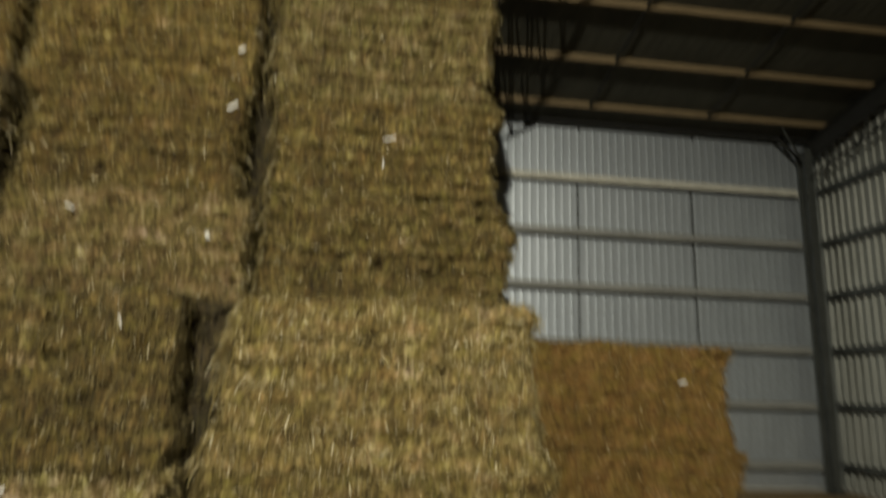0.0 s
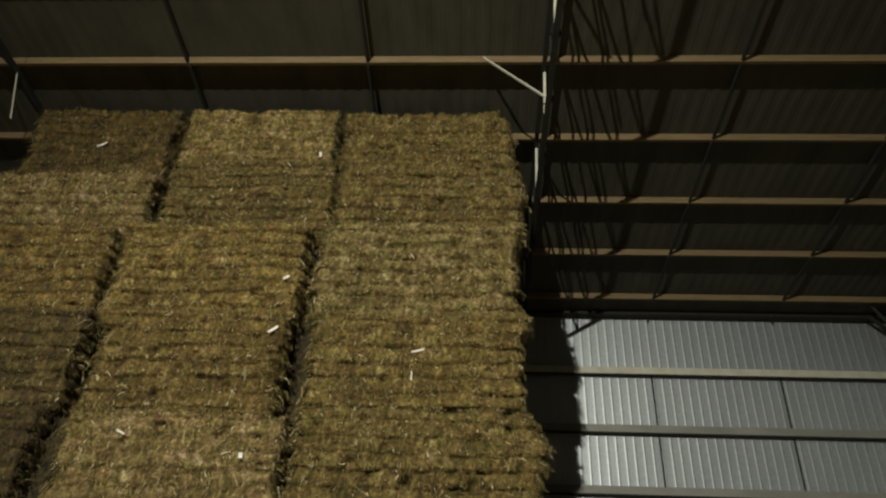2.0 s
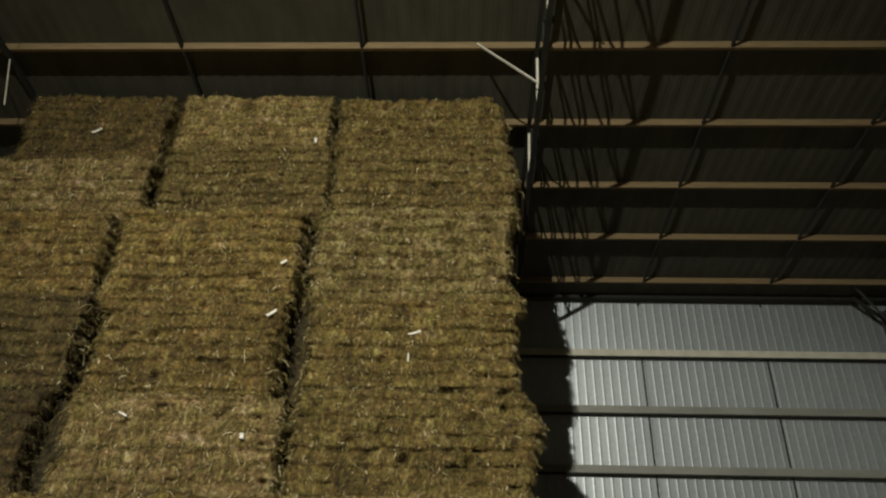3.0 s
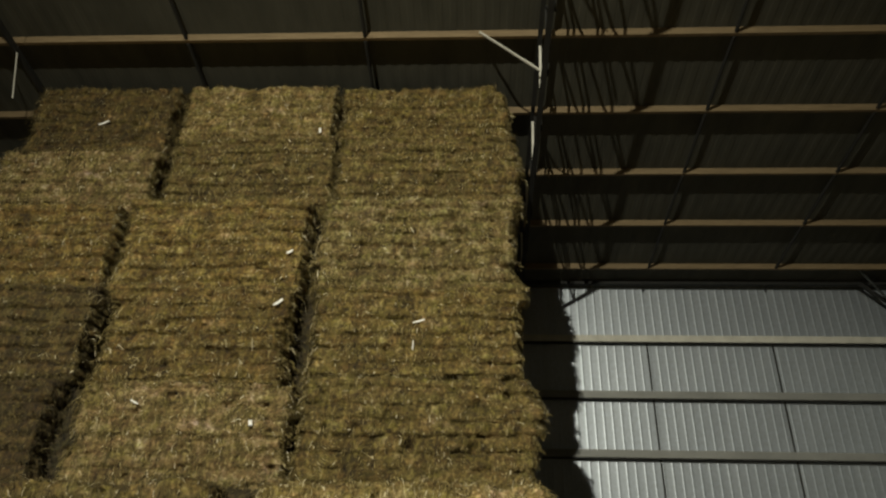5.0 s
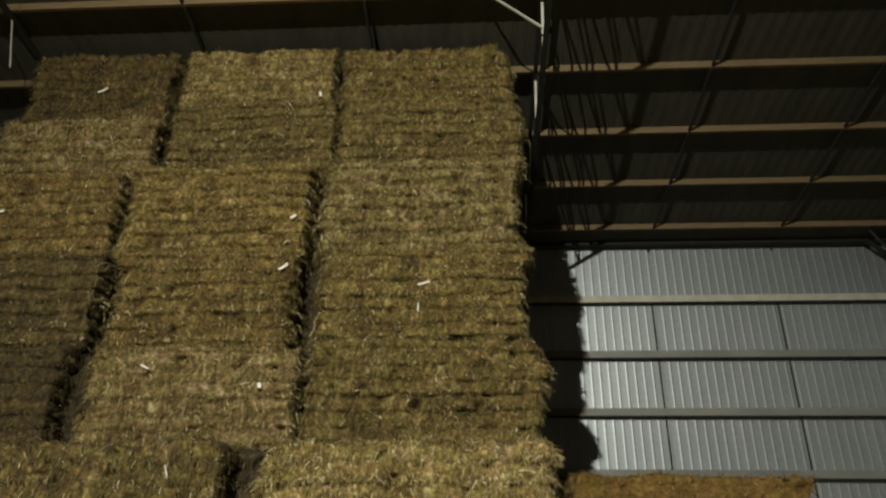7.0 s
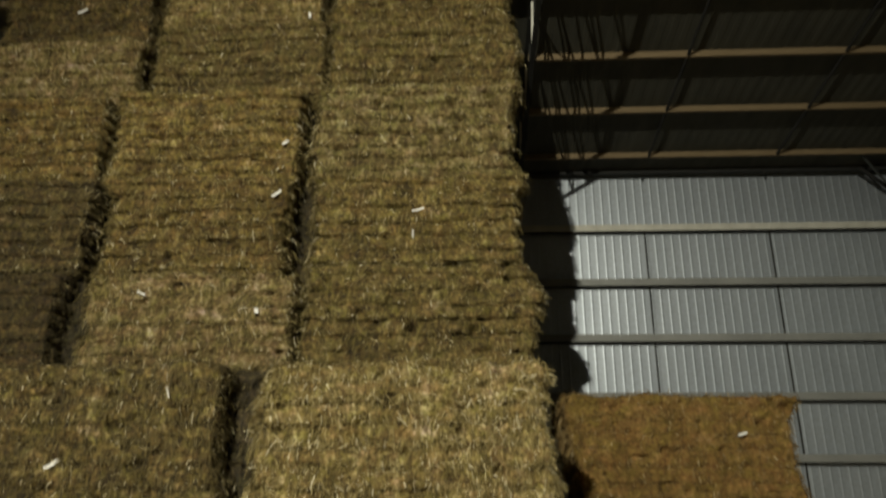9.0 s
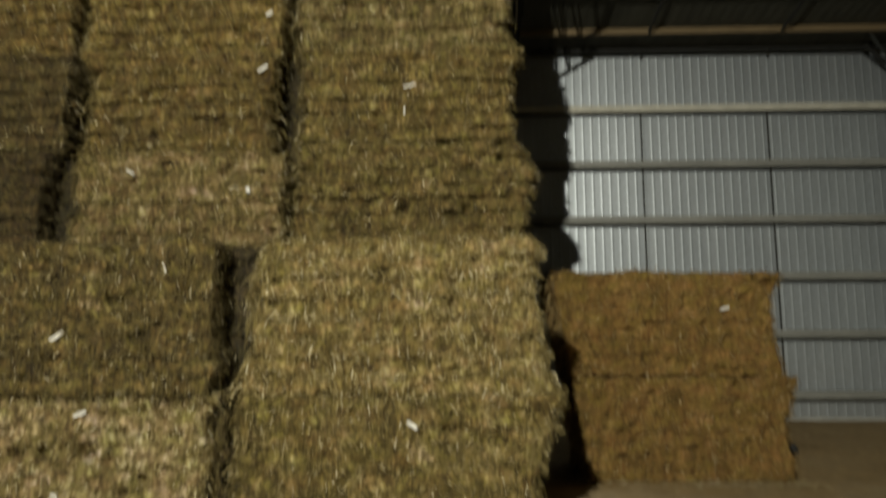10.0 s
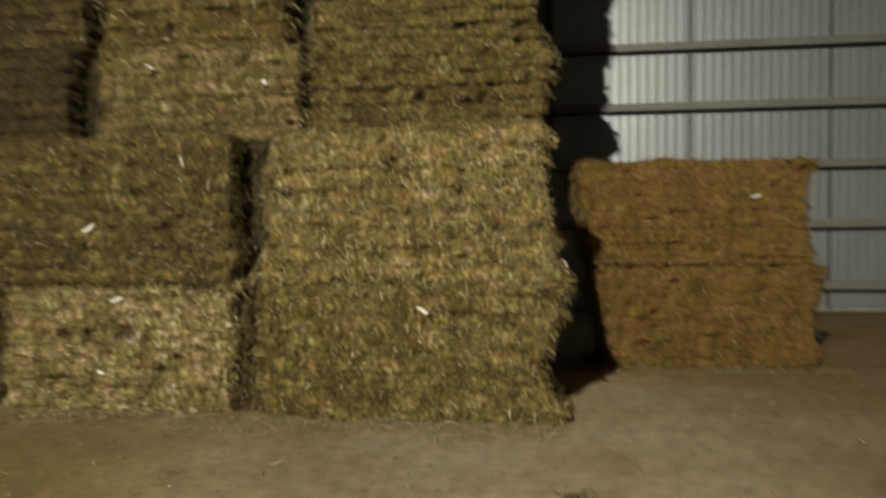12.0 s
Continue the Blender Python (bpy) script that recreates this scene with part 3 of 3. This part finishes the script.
    edge = rng.choice(4, m, p=[0.17, 0.17, 0.26, 0.40])
    q = np.column_stack([rng.uniform(-half[0], half[0], m), np.full(m, -half[1]) + rng.uniform(0, 0.35, m) ** 1.5, rng.uniform(-half[2], half[2], m)])
    tuft = rng.integers(0, max(8, m // 9), m)
    spots = np.random.default_rng(seed + 5).uniform(-1, 1, (tuft.max() + 1, 2))
    kept = rng.random(m) < 0.75
    q[kept, 2] = np.clip(spots[tuft[kept], 0] * half[2] + rng.normal(0, 0.02, kept.sum()), -half[2], half[2])
    q[kept, 0] = np.clip(spots[tuft[kept], 1] * half[0] + rng.normal(0, 0.03, kept.sum()), -half[0], half[0])
    q[edge < 2, 0] = half[0] * 0.995
    q[edge == 2, 0] = -half[0] * 0.995
    q[edge == 3, 2] = np.where(rng.random((edge == 3).sum()) < 0.6, half[2], -half[2]) * 0.99
    p, nrm = bale_surface(q, half, seed, ribs, pits, lumps, left, right)
    along = nrm * rng.uniform(0.2, 1.0, m)[:, None] + rng.normal(0, 0.55, (m, 3)) + np.array([0, -0.15, -0.35])
    length = (0.75 + 0.25 * fringe) * rng.uniform(0.03, 0.085, m) * np.where(rng.random(m) < 0.08, 1.8, 1.0)
    v2, f2 = strands(rng, p + nrm * 0.02, along, nrm, length, rng.uniform(0.002, 0.0055, m), rng.uniform(0.1, 0.6, m))
    # longer straw that hangs into the joint beside the bale
    m = int(600 * fringe)
    heap = rng.integers(0, 16, m)
    heaps = np.column_stack([rng.uniform(-half[2], half[2], 16), rng.uniform(0.08, 0.45, 16)])
    q = np.column_stack([np.where(rng.random(m) < 0.7, -half[0], half[0]), -half[1] + heaps[heap, 1] + rng.normal(0, 0.06, m), heaps[heap, 0] + rng.normal(0, 0.06, m)])
    q[:, 1], q[:, 2] = np.clip(q[:, 1], -half[1], half[1]), np.clip(q[:, 2], -half[2], half[2])
    p, nrm = bale_surface(q, half, seed, ribs, pits, lumps, left, right)
    along = nrm * rng.uniform(0.4, 1.2, m)[:, None] + rng.normal(0, 0.5, (m, 3)) + np.array([0, -0.1, -0.5])
    v3, f3 = strands(rng, p + nrm * 0.04, along, nrm, np.where(q[:, 0] > 0, 0.6, 1.0) * rng.uniform(0.06, 0.17, m), rng.uniform(0.003, 0.010, m), rng.uniform(0.2, 0.9, m))
    v2, f2 = np.concatenate([v2, v3]), np.concatenate([f2, f3 + len(v2)])
    straw_part("straw", np.concatenate([v, v2]), np.concatenate([f, f2 + len(v)]), straw, ob, "loose straw sticking out of the bale")
    for tx, tz, length, width, spin, black in tags:
        length, width = 0.76 * length, 0.76 * width
        local = np.array([[tx - centre[0], -half[1], tz - (ob.matrix_basis.translation.z)]])
        p, nrm = bale_surface(local, half, seed, ribs, pits, lumps, left, right)
        bm = bmesh.new()
        k = 7
        rows = []
        for i in range(k):
            s = i / (k - 1) - 0.5
            lift = -0.012 - 0.25 * length * s * s
            rows.append([bm.verts.new((s * length, lift + dy, w * width * (0.72 - 0.2 * abs(s)))) for dy, w in ((0, -0.5), (0, 0.5), (0.004, 0.5), (0.004, -0.5))])
        for i in range(k - 1):
            for j in range(4):
                bm.faces.new((rows[i][j], rows[i][(j + 1) % 4], rows[i + 1][(j + 1) % 4], rows[i + 1][j]))
        bm.faces.new(rows[0])
        bm.faces.new(rows[-1][::-1])
        bmesh.ops.recalc_face_normals(bm, faces=bm.faces[:])
        tag = part("tag", bm, M_TAG, ob, "small curled white paper tag")
        tag.matrix_basis = Matrix.Translation(Vector(p[0]) + Vector((0, -0.026, 0))) @ Matrix.Rotation(radians(spin), 4, "Y")
        if black:
            end = part("tag_end", bevelled(box(bmesh.new(), length * 0.40, length * 0.56, -0.04, -0.015, -width * 0.3, width * 0.3), 0.004), M_TAG_END, tag, "black end of the tag")
    return ob


PLAIN = "rectangular olive-yellow straw bale, ribbed and frayed, in the tall stack"
LOW = "rectangular straw bale with coarse frayed face in the low front stack"

# the low stack in front
bale(-1.75, 0.63, 0.0, 1.09, 4.95, 1.08, 11, M_FOOT, "flattened straw bale with frayed edges standing on the floor", 0.006, 0.036, coarse=1.35,
     tags=((-0.47, 0.864, 0.13, 0.055, 35, True),), count=8500, fringe=1.6, right=((1.05, 0.62), (0.90, 0.61), (0.78, 0.54), (0.56, 0.48), (0.42, 0.45), (0.32, 0.46), (0.22, 0.55), (0.11, 0.63), (0.02, 0.62)), left=((1.05, -1.76), (0.44, -1.82), (0.08, -1.80)))
bale(-1.72, 0.53, 1.09, 2.29, 4.95, 1.08, 12, M_PALE, LOW, 0.0095, 0.036, coarse=1.45, straw=M_STRAW_PALE, pits=((0.70, -0.20, 0.055, 0.15),), count=11000, fringe=1.8, upright=0.9, right=((2.34, 0.36), (2.21, 0.46), (2.04, 0.45), (1.91, 0.46), (1.72, 0.49), (1.48, 0.52), (1.31, 0.54), (1.16, 0.61), (1.09, 0.63)), left=((2.23, -1.66), (1.8, -1.72), (1.4, -1.70), (1.2, -1.80)))
bale(-4.12, -2.07, 0.0, 1.08, 5.03, 1.0, 13, M_BLEACH, "pale straw bale with holes in its face on the floor", 0.006, 0.040, coarse=1.2, straw=M_STRAW_PALE,
     pits=((0.06, 0.07, 0.075, 0.24), (-0.26, 0.09, 0.065, 0.20), (-0.46, 0.08, 0.06, 0.16), (0.26, 0.03, 0.05, 0.10), (0.55, -0.10, 0.06, 0.08)), tags=((-3.05, 0.93, 0.14, 0.05, -20, False), (-3.2, 0.32, 0.08, 0.05, 20, False)), count=3600, fringe=1.4, right=((1.08, -2.0), (0.9, -2.1), (0.61, -2.05), (0.17, -2.10)))
bale(-4.34, -1.98, 1.08, 2.28, 4.98, 1.05, 14, M_SOBER, "dull olive straw bale with coarse face in the front stack", 0.007, 0.034, coarse=1.35, straw=M_STRAW_DULL,
     tags=((-3.26, 1.527, 0.17, 0.055, -32, False), (-2.37, 2.05, 0.12, 0.014, 70, False)), count=8500, fringe=1.5, upright=0.9, right=((2.30, -2.02), (1.93, -2.06), (1.58, -2.06), (1.30, -1.98), (1.15, -2.06)))
bale(-6.55, -4.24, 0.0, 1.08, 5.1, 1.0, 15, M_BALE, LOW, count=1200)
bale(-6.70, -4.42, 1.08, 2.28, 5.05, 1.0, 16, M_BALE, LOW, count=1200)

# the tall stack behind it: two rows hidden behind the low stack, five rows in sight
for k, (x0, x1) in enumerate(((-1.70, 0.42), (-3.85, -1.85), (-6.1, -4.0))):
    bale(x0, x1, 0.0, 1.15, 6.16, 1.15, 21 + k, M_BALE, PLAIN, seen=False)
    bale(x0, x1, 1.15, 2.32, 6.16, 1.15, 25 + k, M_BALE, PLAIN, seen=False)

bale(-1.69, 0.53, 2.32, 3.40, 6.06, 1.15, 31, M_BALE, PLAIN, 0.0203, 0.020, pits=((-0.08, -0.12, 0.055, 0.17), (0.53, -0.12, 0.055, 0.18)), fringe=1.5, right=((3.41, 0.47), (3.22, 0.52), (3.08, 0.58), (2.87, 0.50), (2.64, 0.47), (2.44, 0.47)))
bale(-1.70, 0.44, 3.40, 4.38, 6.13, 1.15, 32, M_BALE, PLAIN, 0.0203, 0.014,
     tags=((-0.61, 3.982, 0.17, 0.035, -15, False), (-0.66, 3.72, 0.12, 0.022, 90, False)), left=((4.36, -1.68), (4.1, -1.63), (3.7, -1.61), (3.45, -1.66)), right=((4.32, 0.48), (4.23, 0.48), (4.14, 0.40), (3.92, 0.37), (3.69, 0.39), (3.47, 0.41)))
bale(-1.74, 0.40, 4.38, 5.52, 6.22, 1.15, 33, M_PALE, PLAIN, 0.0216, 0.014, pits=((-0.40, 0.33, 0.055, 0.16), (0.41, 0.33, 0.055, 0.16)), right=((5.45, 0.45), (5.22, 0.37), (5.01, 0.35), (4.8, 0.38), (4.63, 0.33), (4.42, 0.44)))
bale(-1.68, 0.38, 5.52, 6.52, 6.45, 1.15, 34, M_BALE, PLAIN, 0.0175, 0.015, right=((6.44, 0.43), (6.14, 0.50), (5.9, 0.46), (5.63, 0.48)))
bale(-1.76, 0.35, 6.52, 7.48, 6.66, 1.15, 35, M_BALE, PLAIN, 0.0135, 0.015, right=((7.47, 0.24), (7.35, 0.32), (7.07, 0.38), (6.8, 0.38), (6.58, 0.44)))

bale(-3.90, -1.80, 2.32, 3.33, 6.06, 1.15, 41, M_BLUSH, "pale straw bale, smoother than its neighbours, in the tall stack", 0.011, 0.016,
     tags=((-2.14, 2.918, 0.08, 0.07, 80, True), (-3.31, 3.096, 0.12, 0.03, 25, False)))
bale(-3.86, -1.98, 3.33, 4.38, 6.13, 1.15, 42, M_OLIVE, PLAIN, 0.0216, 0.014, right=((4.35, -1.93), (4.1, -2.02), (3.8, -2.04), (3.5, -1.98)), tags=((-2.06, 4.16, 0.15, 0.05, -35, False),))
bale(-3.98, -1.94, 4.38, 5.50, 6.22, 1.15, 43, M_BALE, PLAIN, 0.0203, 0.014, tags=((-2.06, 4.80, 0.10, 0.05, -30, False),))
bale(-3.76, -1.77, 5.50, 6.53, 6.45, 1.15, 44, M_SOBER, PLAIN, 0.0175, 0.015)
bale(-3.86, -1.88, 6.53, 7.52, 6.66, 1.15, 45, M_PALE, PLAIN, 0.0108, 0.016, tags=((-2.02, 6.75, 0.10, 0.06, 85, False),))

bale(-6.20, -4.22, 2.32, 3.33, 6.06, 1.15, 51, M_DARK, "dark straw bale low in the tall stack", 0.012, 0.018, straw=M_STRAW_DIM)
bale(-6.20, -4.06, 3.33, 4.38, 6.13, 1.15, 52, M_DULL, PLAIN, 0.0203, 0.016, straw=M_STRAW_DULL)
bale(-6.12, -4.12, 4.38, 5.45, 6.22, 1.15, 53, M_OLIVE, PLAIN, 0.0175, 0.016, tags=((-5.45, 4.92, 0.17, 0.05, -15, False),))
bale(-5.95, -3.97, 5.45, 6.36, 6.45, 1.15, 54, M_BLUSH, "pale bleached straw bale in the tall stack", 0.012, 0.018)
bale(-5.95, -4.02, 6.36, 7.54, 6.66, 1.15, 55, M_DULL, "dark straw bale on top of the tall stack", 0.008, 0.016, straw=M_STRAW_DULL, tags=((-4.93, 6.92, 0.18, 0.05, -28, False),))

# loose straw that has settled in the joints between the columns
WAD = ("straw_wad", "straw", "loose straw in the joints")
bale(-2.30, -1.93, 0.0, 1.06, 5.13, 0.6, 81, M_DULL, "loose olive straw slumped in the joint of the low stack", 0.004, 0.060, count=1100, fringe=0.5, straw=M_STRAW_DULL, upright=1.2, coarse=1.6, thing=WAD)
# these wads are coloured dark to carry the shade inside the joints
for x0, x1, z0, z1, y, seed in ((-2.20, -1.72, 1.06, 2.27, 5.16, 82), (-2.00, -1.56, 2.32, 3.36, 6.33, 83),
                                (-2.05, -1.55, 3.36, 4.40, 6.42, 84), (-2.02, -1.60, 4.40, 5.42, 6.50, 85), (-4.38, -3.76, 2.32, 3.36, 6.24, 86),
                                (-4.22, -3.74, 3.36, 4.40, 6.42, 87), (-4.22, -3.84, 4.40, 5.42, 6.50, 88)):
    bale(x0, x1, z0, z1, y + 0.10, 0.5, seed, M_JOINT, "loose straw settled in the joint between two bales, coloured dark for shade", 0.004, 0.060, count=700, fringe=0.3, straw=M_STRAW_DIM, upright=1.2, coarse=1.6, thing=WAD)

# two rust-brown bales near the back wall
low_rust = bale(1.20, 3.36, 0.0, 1.10, 7.08, 1.1, 61, M_RUST, "rust-brown hay bale standing on the floor near the wall", 0.005, 0.020, straw=M_STRAW_RUST, count=3600, coarse=1.1, right=((1.15, 3.42), (1.05, 3.46), (0.92, 3.37), (0.49, 3.27), (0.12, 3.39)), left=((1.1, 1.08), (0.86, 1.09), (0.5, 1.15), (0.05, 1.2)))
bale(0.95, 3.30, 1.10, 2.21, 7.04, 1.1, 62, M_RUST, "rust-brown hay bale lying on another one", 0.006, 0.020, straw=M_STRAW_RUST, count=3600, coarse=1.1,
     tags=((2.70, 1.80, 0.13, 0.045, -15, False),), right=((2.2, 3.33), (2.1, 3.31), (1.98, 3.24), (1.77, 3.22), (1.35, 3.22), (1.2, 3.29)), left=((2.2, 0.95), (2.1, 0.87), (1.85, 0.90), (1.67, 0.97), (1.2, 1.05)))

# a dark knot of twine beside the foot of the lower rust-brown bale
bm = bmesh.new()
bmesh.ops.create_icosphere(bm, subdivisions=3, radius=0.042)
for vert in bm.verts:
    vert.co *= 1 + 0.55 * noise.noise(vert.co * 28)
knot = part("twine_knot", bm, M_TAG_END, low_rust, "small dark knot of twine sticking out of the bale")
knot.location = Vector((3.32, 7.01, 0.355)) - low_rust.matrix_basis.translation

# ---- litter on the floor ----
rng = np.random.default_rng(77)
count = 2600
c = np.column_stack([rng.uniform(-6, 7.5, count), rng.uniform(1.2, 11.5, count), rng.uniform(0.001, 0.012, count)])
a = np.column_stack([rng.normal(0, 1, count), rng.normal(0, 1, count), rng.normal(0, 0.06, count)])
v, f = strands(rng, c, a, np.tile([0, 0, 1.0], (count, 1)), rng.uniform(0.02, 0.10, count), rng.uniform(0.002, 0.006, count), np.zeros(count))
more = 4200
c2 = np.column_stack([rng.uniform(-5.5, 0.62, more), 5.0 - np.abs(rng.normal(0, 0.20, more)), rng.uniform(0.001, 0.018, more)])
c2[3300:, 0], c2[3300:, 1] = rng.uniform(1.1, 3.6, more - 3300), 7.1 - np.abs(rng.normal(0, 0.18, more - 3300))
a2 = np.column_stack([rng.normal(0, 1, more), rng.normal(0, 1, more), rng.normal(0, 0.15, more)])
v2, f2 = strands(rng, c2, a2, np.tile([0, 0, 1.0], (more, 1)), rng.uniform(0.02, 0.09, more), rng.uniform(0.002, 0.006, more), np.zeros(more))
v, f = np.concatenate([v, v2]), np.concatenate([f, f2 + len(v)])
bits = 240
c3 = np.column_stack([rng.uniform(-5.5, 7.0, bits), rng.uniform(2.2, 9.0, bits), rng.uniform(0.004, 0.012, bits)])
c3[:9, 0], c3[:9, 1] = np.linspace(1.10, 1.40, 9), 5.38 + rng.normal(0, 0.012, 9)
a3 = np.column_stack([rng.normal(0, 1, bits), rng.normal(0, 1, bits), rng.normal(0, 0.1, bits)])
a3[:9] = (1.0, 0.05, 0.0)
v3, f3 = strands(rng, c3, a3, np.tile([0, 0, 1.0], (bits, 1)), rng.uniform(0.012, 0.040, bits), rng.uniform(0.008, 0.016, bits), np.zeros(bits))
v, f = np.concatenate([v, v3]), np.concatenate([f, f3 + len(v)])
straw_part("floor_litter", v, f, M_LITTER, None, "scattered straw and chaff on the barn floor")
scene.objects["floor_litter"]["category"] = "straw"

# a trodden tuft of dark straw on the floor in front of the stack
rng = np.random.default_rng(78)
count = 75
c = np.column_stack([0.55 + rng.normal(0, 0.07, count), 3.60 + rng.normal(0, 0.035, count), rng.uniform(0.002, 0.02, count)])
a = np.column_stack([rng.normal(0, 1, count), rng.normal(0, 0.6, count), rng.normal(0, 0.12, count)])
v, f = strands(rng, c, a, np.tile([0, 0, 1.0], (count, 1)), rng.uniform(0.02, 0.07, count), rng.uniform(0.003, 0.007, count), np.zeros(count))
straw_part("straw_tuft", v, f, M_TUFT, None, "small trodden tuft of dark straw on the floor")
scene.objects["straw_tuft"]["category"] = "straw"

# ---- cladding sheets ----
SHEET = sheet_mesh("cladding_sheet", 7, 0.16, 6.9, 0.0029, M_CLAD, True)
x = WEST_X
while x < GABLE_X - 0.02:
    ob = part("cladding_sheet", SHEET, M_CLAD, wall_north)
    ob.location = (x, WALL_Y, 0.06)
    x += 1.12
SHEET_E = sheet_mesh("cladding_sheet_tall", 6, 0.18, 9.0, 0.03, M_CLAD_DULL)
y = WALL_Y - 0.02
while y > -4:
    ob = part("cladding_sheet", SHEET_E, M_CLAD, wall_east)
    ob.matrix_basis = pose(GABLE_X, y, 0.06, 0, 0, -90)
    y -= 1.08
